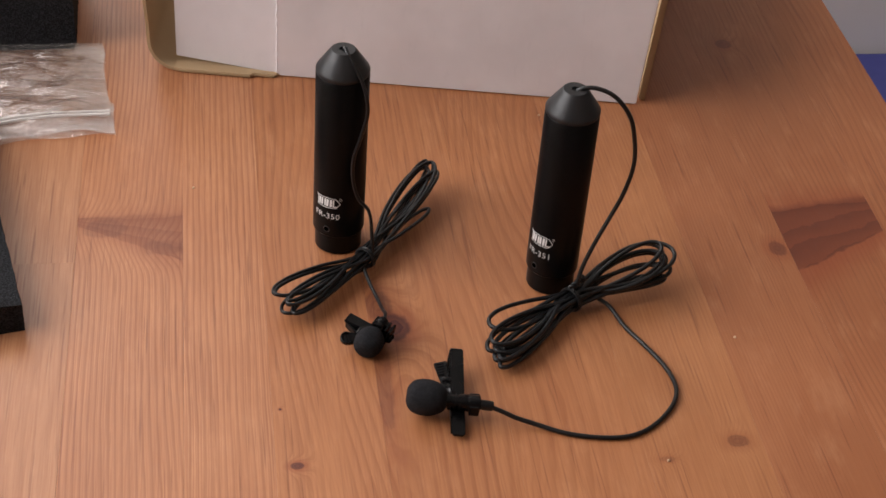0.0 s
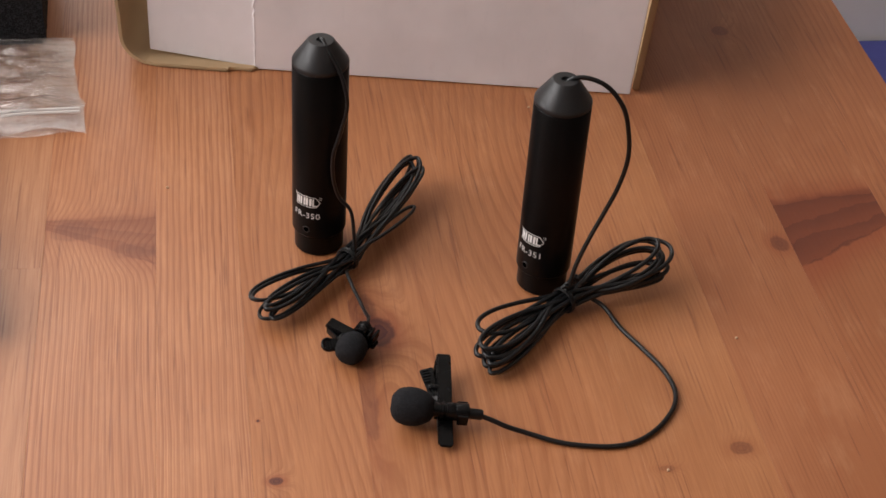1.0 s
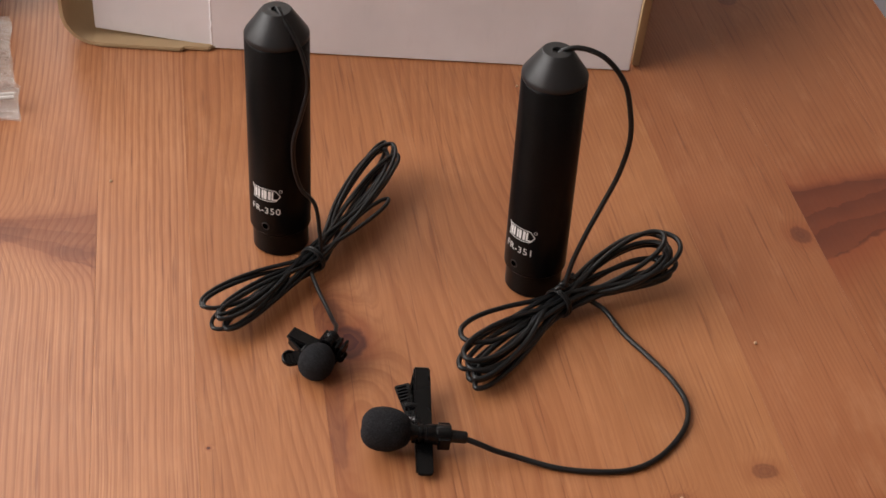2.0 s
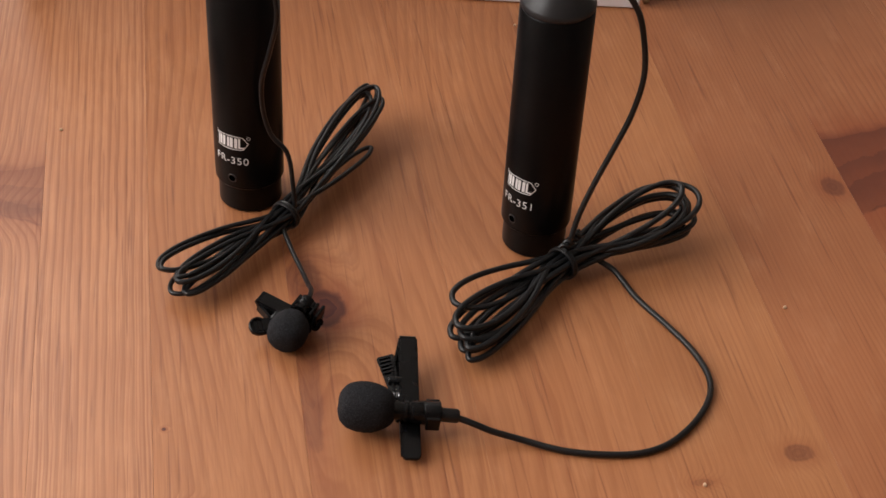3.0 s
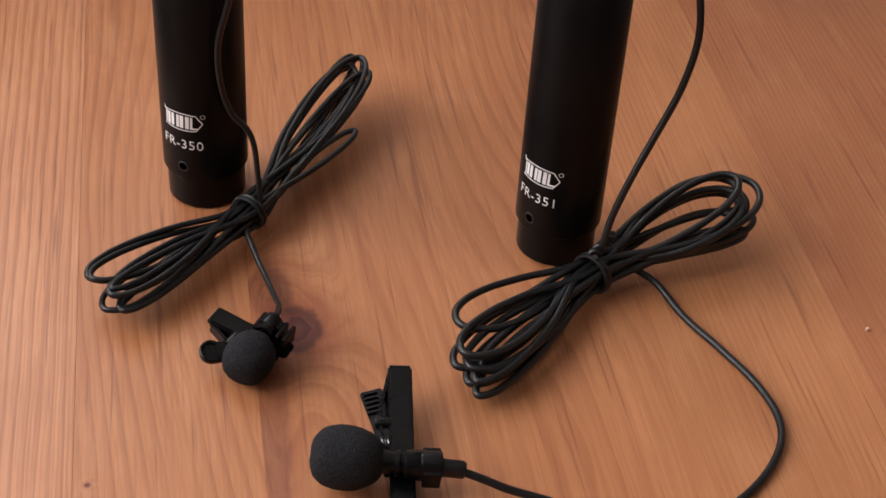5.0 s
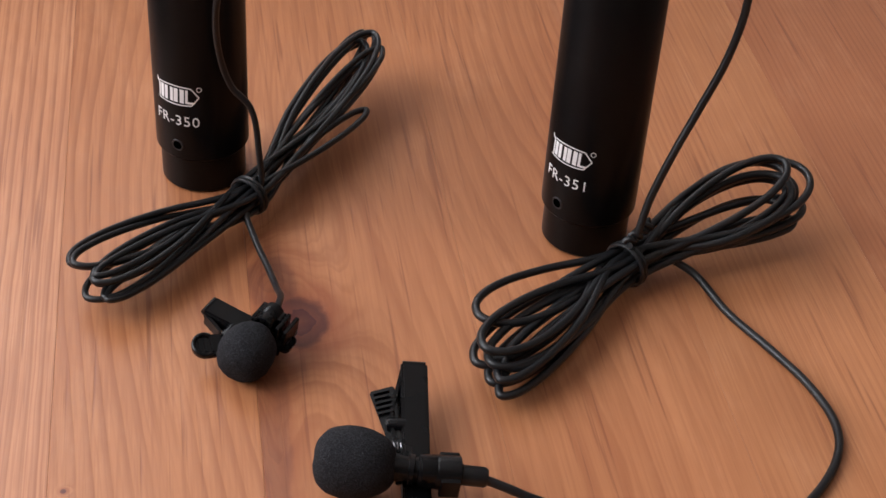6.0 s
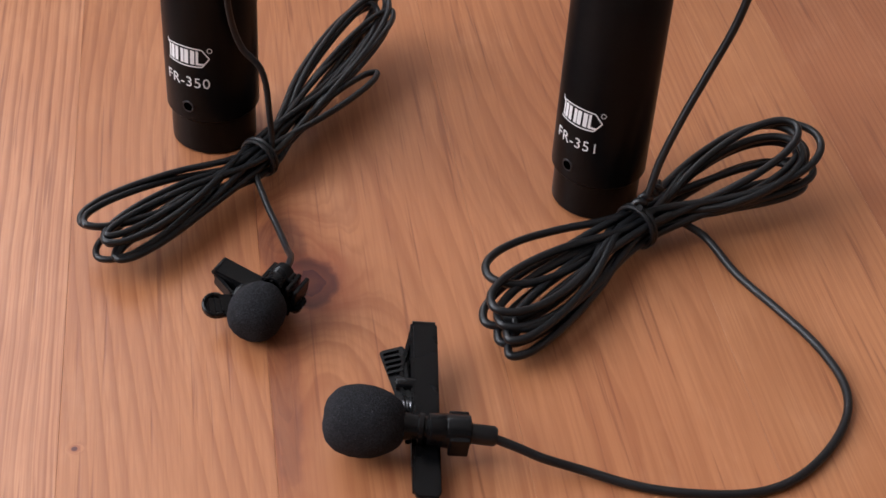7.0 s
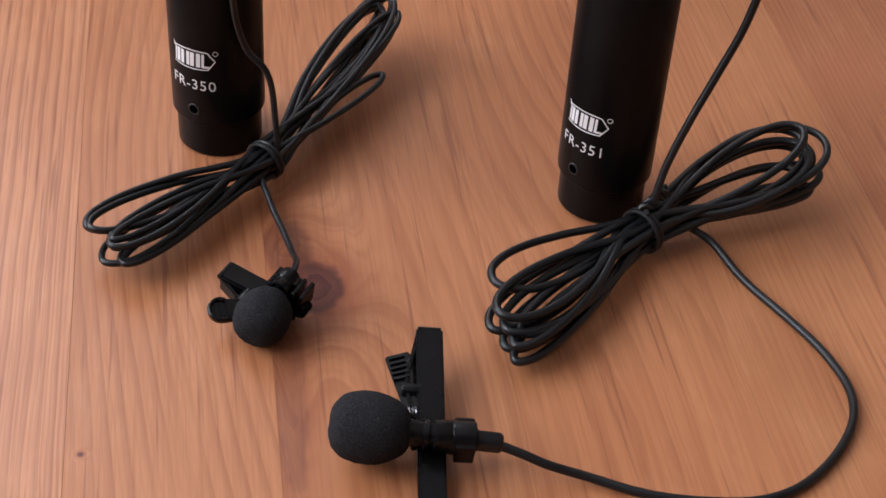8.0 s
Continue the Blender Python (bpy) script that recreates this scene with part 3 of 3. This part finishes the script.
def lapel_clip(parent, m, up, down, hinge, jaw, spread, hold, grip):
    """A spring clip. m: the holder's centre, x across the arm, y along the arm towards its tip, z up."""
    clip = part("clip", slab_bm([(-0.0023, -down), (-0.0017, -down - 0.0007), (0.0017, -down - 0.0007), (0.0023, -down), (0.0023, up - 0.0006), (0.0017, up), (-0.0017, up), (-0.0023, up - 0.0006)], 0.0011, m @ pose(0, 0, -0.0045), 0.00025), BLACK_PLASTIC, parent, "black plastic spring clip", smooth=False)
    # tapered side walls folded down from the arm
    for sx in (-0.0026, 0.0019):
        wall = m @ pose(sx, 0, -0.0044) @ pose(0, 0, 0, 90, 0, 90)
        part("arm_wall", slab_bm([(-down + 0.001, 0), (-down + 0.001, -0.0010), (hinge, -0.0030), (hinge + 0.006, -0.0034), (up - 0.0003, -0.0004), (up - 0.0003, 0.0008)], 0.0007, wall, 0.00012), BLACK_PLASTIC, clip, smooth=False)
    # tongue bent back from the tip to the hinge, with the axle behind it
    k = (up - hinge) / 0.0222
    bend = [(-0.0018, up - 0.0002), (-0.0026, up - 0.0012 * k), (-0.0036, up - 0.0058 * k), (-0.0047, up - 0.0105 * k), (-0.0047, hinge + 0.0072 * k), (-0.0036, hinge + 0.0016 * k)]
    inner = [(x + 0.0007, y - 0.0002) for x, y in bend[::-1]]
    inner[-1] = (-0.0014, up - 0.0009)
    part("tongue", slab_bm(bend + inner, 0.0026, m @ pose(0, 0, -0.0066), 0.00012), BLACK_PLASTIC, clip, smooth=False)
    part("gusset", slab_bm([(-0.0019, up - 0.0012), (-0.0040, hinge + 0.0120 * k), (-0.0040, hinge + 0.0020 * k), (-0.0019, hinge)], 0.0006, m @ pose(0, 0, -0.0068), 0.0001), BLACK_PLASTIC, clip, smooth=False)
    part("axle", lathe_bm([(0, -0.0026), (0.0011, -0.0026), (0.0013, -0.0022), (0.0013, 0.0010), (0.0008, 0.0012), (0.0008, 0.0022), (0, 0.0022)], 18, m @ pose(-0.0028, hinge + 0.0080 * k, -0.0046, 0, 90, 0)), BLACK_PLASTIC, clip, "small round hinge axle")
    fold = m @ pose(0, up - 0.0004, -0.0040, 26, 0, 0)
    part("arm_fold", slab_bm([(-0.0019, -0.0100), (0.0019, -0.0100), (0.0021, 0), (-0.0021, 0)], 0.0007, fold, 0.00015), BLACK_PLASTIC, clip, smooth=False)
    part("arm_bend", lathe_bm([(0, -0.0022), (0.0007, -0.0022), (0.0007, 0.0022), (0, 0.0022)], 14, m @ pose(0, up - 0.0002, -0.0040, 0, 90, 0)), BLACK_PLASTIC, clip)
    # toothed jaw
    jm = m @ pose(-0.0030, hinge, -0.0058, 0, 0, spread) @ pose(0, 0, 0, 0, -14, 0)
    small = jaw < 0.015
    tip = [(0.0026 * math.cos(a), jaw - 0.0026 + 0.0026 * math.sin(a)) for a in (math.pi * i / 10 for i in range(11))] if small else [(0.0019, jaw * 0.5), (0.0027, jaw - 0.0004), (0.0024, jaw), (-0.0019, jaw), (-0.0022, jaw - 0.0004), (-0.0012, jaw * 0.4)]
    if small:
        rim = [jm @ Vector((0.0023 * math.cos(a), jaw - 0.0026 + 0.0023 * math.sin(a), 0.0013)) for a in (math.pi * (i - 2) / 12 for i in range(17))]
        part("jaw_rim", tube_bm(rim, 0.00045, 8), BLACK_PLASTIC, clip, "raised rounded rim of the jaw")
        for dy in (0.0024, 0.0006, -0.0030, -0.0048):
            part("holder_rib", box_bm((hold - 0.0018, dy - 0.00045, -0.0040), (hold + 0.0034, dy + 0.00045, 0.0006), 0.0002, 1), BLACK_PLASTIC, clip, smooth=False).data.transform(m)
    part("jaw", slab_bm([(-0.0014, -0.0045), (0.0014, -0.0045), *tip], 0.0011, jm, 0.00022), BLACK_PLASTIC, clip, "toothed black jaw", smooth=False)
    teeth = bmesh.new()
    for i in range(3 if small else 5):
        y = jaw - (0.0018 if small else 0.0013) - i * 0.0012
        box_bm((-0.0015, y, 0.0009), (0.0015, y + 0.0005, 0.0014 if small else 0.0017), bm=teeth)
    bmesh.ops.transform(teeth, matrix=jm, verts=teeth.verts)
    part("jaw_teeth", teeth, BLACK_PLASTIC, clip, smooth=False)
    coil = [m @ Vector((-0.0042 + 0.00065 * a / 6.283, hinge + 0.003 + 0.0013 * math.cos(a), -0.0052 + 0.0013 * math.sin(a))) for a in (0.5 * i for i in range(40))]
    part("spring", tube_bm(coil, 0.00026, 6), STEEL, clip, "small dark coil spring")
    # holder that grips the capsule: a collar and two lugs
    part("holder", lathe_bm([(r * grip, z * grip) for r, z in ((0.0029, -0.0040), (0.0034, -0.0038), (0.0034, -0.0008), (0.0032, -0.0004), (0.0034, 0.0), (0.0034, 0.0048), (0.0029, 0.0050))], 28, m @ pose(hold, 0, 0, 0, 90, 0)), BLACK_PLASTIC, clip, "ribbed black capsule holder")
    for dy in (0.0033 * grip, -0.0033 * grip):
        part("holder_lug", box_bm((hold + 0.0002, dy - 0.0007, -0.0036), (hold + 0.0048 * grip, dy + 0.0007, 0.0014 * grip), 0.0004, 2), BLACK_PLASTIC, clip, smooth=False).data.transform(m)
    return clip


def mm(pts):
    return [Vector(p) * 0.001 for p in pts]


def lavalier(axis, angle, print_turn, gauge, text, lead, tie, across, turns, tail, capsule_pose, capsule_len, clip_pose, clip_dims, tie_dims, label):
    thing = tagged(empty("lavalier_microphone", (axis[0], axis[1], 0)), label, "microphone", group="lavalier microphones")
    inv = Matrix.Translation((-axis[0], -axis[1], 0))
    preamp(thing, axis, angle, angle + print_turn, text)
    path = spline(mm(lead) + coil_path(tie, across, turns) + mm(tail), 5)
    part("cable", tube_bm(path, gauge, 10), BLACK_RUBBER, thing, "thin black rubber cable wound in a hank")
    cable_tie(thing, tie, across, *tie_dims)
    cap_ = capsule(thing, capsule_pose, capsule_len)
    windscreen(cap_, capsule_pose, *((0.0073, 0.0066) if capsule_len > 0.015 else (0.0056, 0.0055)))
    lapel_clip(thing, clip_pose, *clip_dims)
    for o in thing.children:
        o.matrix_parent_inverse = inv
    return thing


# hank turns: left lobe angle, length, half width, tip height; right lobe the same
TURNS_ONE = [
    (212, 0.0440, 0.0048, 0.0085, 60, 0.0600, 0.0046, 0.0120),
    (220, 0.0420, 0.0028, 0.0060, 54, 0.0580, 0.0034, 0.0140),
    (226, 0.0438, 0.0030, 0.0050, 62, 0.0660, 0.0028, 0.0110),
    (227, 0.0440, 0.0030, 0.0060, 57, 0.0520, 0.0024, 0.0080),
    (222, 0.0430, 0.0024, 0.0095, 43, 0.0385, 0.0022, 0.0090),
    (221, 0.0452, 0.0050, 0.0035, 58, 0.0615, 0.0048, 0.0150),
    (226, 0.0430, 0.0028, 0.0050, 55, 0.0570, 0.0028, 0.0100),
    (214, 0.0440, 0.0040, 0.0100, 61, 0.0635, 0.0040, 0.0090),
    (223, 0.0440, 0.0042, 0.0085, 59, 0.0640, 0.0034, 0.0125),
]
TURNS_TWO = [
    (205, 0.0380, 0.0058, 0.0085, 24, 0.0478, 0.0088, 0.0145),
    (219, 0.0440, 0.0036, 0.0065, 23, 0.0437, 0.0070, 0.0135),
    (222, 0.0462, 0.0042, 0.0040, 26, 0.0426, 0.0054, 0.0185),
    (226, 0.0476, 0.0034, 0.0030, 15, 0.0416, 0.0034, 0.0060),
    (218, 0.0446, 0.0056, 0.0100, 29, 0.0452, 0.0076, 0.0130),
    (224, 0.0436, 0.0032, 0.0075, 20, 0.0400, 0.0056, 0.0095),
    (216, 0.0450, 0.0048, 0.0050, 18, 0.0447, 0.0050, 0.0085),
    (225, 0.0468, 0.0036, 0.0060, 25, 0.0430, 0.0064, 0.0115),
    (221, 0.0452, 0.0050, 0.0080, 22, 0.0415, 0.0072, 0.0150),
]
LEAD_ONE = [(-82.4, 29.7, 86), (-82.3, 29.3, 91.6), (-80.6, 25.5, 90.0), (-75.9, 20.0, 82.0), (-73.8, 17.2, 71.6), (-76.1, 17.2, 59.5), (-78.6, 17.0, 49.5), (-78.3, 17.2, 38.5), (-76.0, 16.6, 30.6), (-72.2, 15.4, 26.0), (-70.8, 13.0, 17.0)]
LEAD_TWO = [(0.3, 0, 86), (0.8, -0.1, 90.0), (5.8, -1.0, 92.0), (13.6, -3.0, 89.8), (20.5, -5.0, 81.8), (23.3, -6.0, 72.5), (24.1, -8.0, 62.5), (21.5, -10.0, 51.0), (16.6, -12.0, 39.8), (12.3, -14.0, 31.0), (8.1, -16.0, 20.4), (5.6, -18.2, 12.0)]
TAIL_ONE = [(-74.0, 8.0, 6.0), (-72.8, -0.1, 3.4), (-70.4, -9.6, 2.4), (-69.0, -18.0, 3.6), (-68.6, -23.0, 6.0), (-69.2, -27.0, 7.6), (-70.2, -30.2, 8.0)]
TAIL_TWO = [(14.0, -16.0, 6.0), (19.6, -19.8, 3.0), (24.0, -30.0, 1.0), (29.9, -42.5, 1.0), (34.4, -53.5, 1.0), (36.0, -63.8, 1.0), (34.0, -71.5, 1.0), (27.3, -80.3, 1.0), (18.6, -86.8, 1.0), (10.7, -89.2, 1.0), (0.0, -88.5, 1.0), (-10.2, -85.8, 1.0), (-20.4, -81.4, 1.8), (-27.5, -79.8, 3.9), (-31.2, -78.7, 5.4), (-35.0, -77.4, 6.6), (-37.5, -76.5, 7.1)]

lavalier((-0.0824, 0.0298), radians(237), radians(-1), 0.00072, "FR-350", LEAD_ONE, (-0.0730, 0.0108), 135, TURNS_ONE, TAIL_ONE,
         pose(-0.0762, -0.0389, 0.0060, 0, -10, 58), 0.0072,
         pose(-0.0719, -0.0333, 0.0090, 0, 0, 56) @ pose(0, 0, 0, 8, 0, 0), (0.0130, 0.0056, 0.0020, 0.0112, 42, 0.0002, 0.60), (0.0042, 0.0042, False),
         "black lavalier microphone with upright preamp tube and loosely hanked cable")
lavalier((0.0, 0.0), radians(214), radians(6), 0.00087, "FR-351", LEAD_TWO, (0.0045, -0.0190), 125, TURNS_TWO, TAIL_TWO,
         pose(-0.0588, -0.0720, 0.0082, 0, 3, -11.5), 0.0195,
         pose(-0.0474, -0.0748, 0.0082, 0, 0, -5.5) @ pose(0, 0, 0, 8, 4, 0), (0.0272, 0.0116, 0.0050, 0.0168, 11, 0.0034, 0.82), (0.0047, 0.0048, True),
         "black lavalier microphone with upright preamp tube and looping cable")


# ---------------------------------------------------------------- carton
def carton():
    """A white corrugated carton, its near left corner open, brown inside."""
    thing = tagged(empty("cardboard_box", (-0.043, 0.2, 0)), "white corrugated cardboard box with a creased flap, brown inside", "box")
    inv = Matrix.Translation((0.043, -0.2, 0))
    a, b = Vector((-0.1012, 0.1544, 0)), Vector((0.0642, 0.1248, 0))
    d = (b - a).normalized()
    n = Vector((-d.y, d.x, 0))
    frame_m = Matrix((( d.x, n.x, 0, a.x), (d.y, n.y, 0, a.y), (0, 0, 1, 0), (0, 0, 0, 1)))
    w, h, t, deep = (b - a).length, 0.085, 0.003, 0.19
    up = frame_m @ pose(0, 0, 0, 90, 0, 0)

    def wall(name, outline, m, mat, label="", thick=t):
        bm = slab_bm(outline, thick, m, 0.0004)
        ob = part(name, bm, mat, thing, label, smooth=False)
        ob.matrix_parent_inverse = inv
        return ob

    wall("front_panel", [(0, 0.0004), (w, 0.0004), (w + 0.0040, h), (0, h)], up @ pose(0, 0, -t), WHITE_CARD, "white front panel")
    wall("corner_flap", [(0.0006, 0.0010), (0.0006, h), (-0.0480, h), (-0.0480, 0.0040)], frame_m @ pose(0, 0, 0, 0, 0, -5) @ pose(0, 0, 0, 90, 0, 0) @ pose(0, 0, -t - 0.0005), WHITE_CARD, "creased white end flap")
    crease = [frame_m @ Vector((0.0008 * noise.noise(Vector((i * 0.9, 4, 2))), 0.0004, 0.0012 + (h - 0.002) * i / 40)) for i in range(41)]
    part("crease", tube_bm(crease, 0.00045, 8), WHITE_CARD, thing, "bulging white paper fold").matrix_parent_inverse = inv
    wall("side_panel", [(0, 0.0004), (deep, 0.0004), (deep, h), (0, h)], frame_m @ pose(w + 0.0012, 0.0045, 0, 0, 3.2, 0) @ pose(0, 0, 0, 0, 0, -7) @ pose(0, 0, 0, 90, 0, 90), BROWN_CARD, "brown corrugated side")
    wall("back_panel", [(-0.05, 0.0004), (w, 0.0004), (w, h), (-0.05, h)], up @ pose(0, 0, -deep), WHITE_CARD)
    wall("bottom_panel", [(-0.050, -0.0015), (-0.044, -0.0035), (-0.012, -0.0040), (-0.0105, -0.0022), (-0.001, -0.0024), (0.001, 0.0002), (w - 0.004, 0.004), (w - 0.004, deep), (-0.05, deep)], frame_m @ pose(0, 0, 0.0003), BROWN_CARD, "brown card bottom", 0.0016)
    # flap that curls up at the open end
    bm = bmesh.new()
    cols = []
    for j in range(15):
        s = j / 14
        ang = radians(100) * min(1.0, s / 0.55)
        r = 0.014
        px = -0.046 - r * math.sin(ang)
        pz = 0.0003 + r * (1 - math.cos(ang)) + max(0.0, s - 0.55) * 0.30
        cols.append([(px - 0.02 * max(0, s - 0.55), y, pz) for y in (-0.0025 + 0.003 * s, 0.06, 0.12, 0.17)])
    grid = [[bm.verts.new(frame_m @ Vector(p)) for p in c] for c in cols]
    for p, q in zip(grid, grid[1:]):
        for k in range(3):
            bm.faces.new((p[k], p[k + 1], q[k + 1], q[k]))
    bmesh.ops.recalc_face_normals(bm, faces=bm.faces)
    bmesh.ops.solidify(bm, geom=bm.faces[:], thickness=0.0014)
    part("curled_flap", bm, BROWN_CARD, thing, "brown corrugated flap curling upwards").matrix_parent_inverse = inv


carton()


# ---------------------------------------------------------------- packing foam and bag
def foam_block(lo, hi, turn, at, label):
    bm = box_bm(lo, hi)
    bmesh.ops.subdivide_edges(bm, edges=bm.edges, cuts=24, use_grid_fill=True)
    for v in bm.verts:
        q = v.co * 420
        v.co += Vector((noise.noise(q), noise.noise(q + Vector((9, 3, 1))), noise.noise(q + Vector((2, 8, 5))))) * 0.0006
        v.co.z = max(v.co.z, 0)
    ob = part("foam_block", bm, PACK_FOAM)
    ob.matrix_world = pose(*at, 0, 0, turn)
    return tagged(ob, label, "foam")


foam_block((-0.12, 0, 0), (0, 0.07, 0.10), 2, (-0.1938, 0.1810, 0), "tall charcoal packing foam block standing on the table")
foam_block((-0.11, 0, 0), (0, 0.14, 0.013), 13, (-0.2030, -0.0185, 0), "thin charcoal packing foam slab lying on the table")


def zip_bag():
    thing = tagged(empty("plastic_bag", (-0.25, 0.15, 0)), "crumpled clear zip-lock plastic bag lying on the table", "bag")
    inv = Matrix.Translation((0.25, -0.15, 0))
    nx, ny = 70, 44
    for name, lift, seed in (("back_film", 0.0008, 3.0), ("front_film", 0.0032, 11.0)):
        bm = bmesh.new()
        g = []
        for i in range(nx + 1):
            u = i / nx
            col = []
            for j in range(ny + 1):
                v = j / ny
                x = -0.345 + u * (0.1655 + 0.0006 * math.sin(11 * v + seed) + 0.0003 * math.sin(23 * v)) + 0.006 * (1 - v) * u
                x -= 0.0022 * u * min(1.0, max(0.0, (v - 0.30) / 0.04))
                y = 0.0885 + v * 0.0915 + 0.016 * u * (1 - v) + 0.0012 * math.sin(31 * u + seed) * (1 - v) + 0.004 * math.sin(9 * u) * (1 - v)
                q = Vector((x * 24 + y * 10, y * 62, seed))
                edge = min(1.0, 6 * min(u, 1 - u, v, 1 - v) + 0.12)
                z = lift + edge * (0.0090 * abs(noise.noise(q * 0.8)) + 0.0042 * abs(noise.noise(q * 2.1)) + 0.0016 * abs(noise.noise(q * 5)))
                col.append(bm.verts.new((x, y, z)))
            g.append(col)
        for i in range(nx):
            for j in range(ny):
                bm.faces.new((g[i][j], g[i + 1][j], g[i + 1][j + 1], g[i][j + 1]))
        ob = part(name, bm, FILM, thing)
        ob.visible_shadow = False
        ob.matrix_parent_inverse = inv
    for dy, r in ((0.010, 0.0007), (0.0125, 0.0006)):
        pts = [Vector((-0.345 + 0.1690 * i / 14, 0.0885 + 0.016 * (i / 14) + dy + 0.003 * math.sin(9 * i / 14), 0.0060 + 0.002 * noise.noise(Vector((i * 0.6, 2, 1))))) for i in range(15)]
        part("zip_ridge", tube_bm(spline(pts, 4), r, 6), ZIP, thing, "milky moulded zip ridge").matrix_parent_inverse = inv


zip_bag()

# crumbs on the table
for x, y, s in ((0.0664, -0.0380, 0.0006), (0.0168, 0.1177, 0.0006), (-0.1403, 0.0681, 0.0006), (0.0244, -0.1010, 0.0006)):
    bm = bmesh.new()
    bmesh.ops.create_icosphere(bm, subdivisions=1, radius=s)
    for v in bm.verts:
        v.co *= 1 + 0.5 * noise.noise(v.co * 3000)
        v.co.z = max(v.co.z, -s * 0.5)
    ob = part("crumb", bm, CRUMB, smooth=False)
    ob.location = (x, y, s * 0.5)
    tagged(ob, "tiny pale crumb lying on the table", "crumb", group="crumbs")

# ---------------------------------------------------------------- table boards
for i in range(len(EDGES) - 1):
    freq, swirl, line, tones = STYLE.get(i, (200, 4.0, 0.6, MID))
    cuts = [TY0, *sorted(JOINTS.get(i, (0.1 + 0.31 * math.sin(i * 2.3),))), TY1]
    for y0, y1 in zip(cuts, cuts[1:]):
        ks = [k for k in KNOTS.get(i, ()) if y0 < k[1] < y1]
        board_between(i, y0, y1, wood_material("stained_pine", ks, freq, swirl, line, *tones, fade=0.10 if tones is TAN else 0.28))
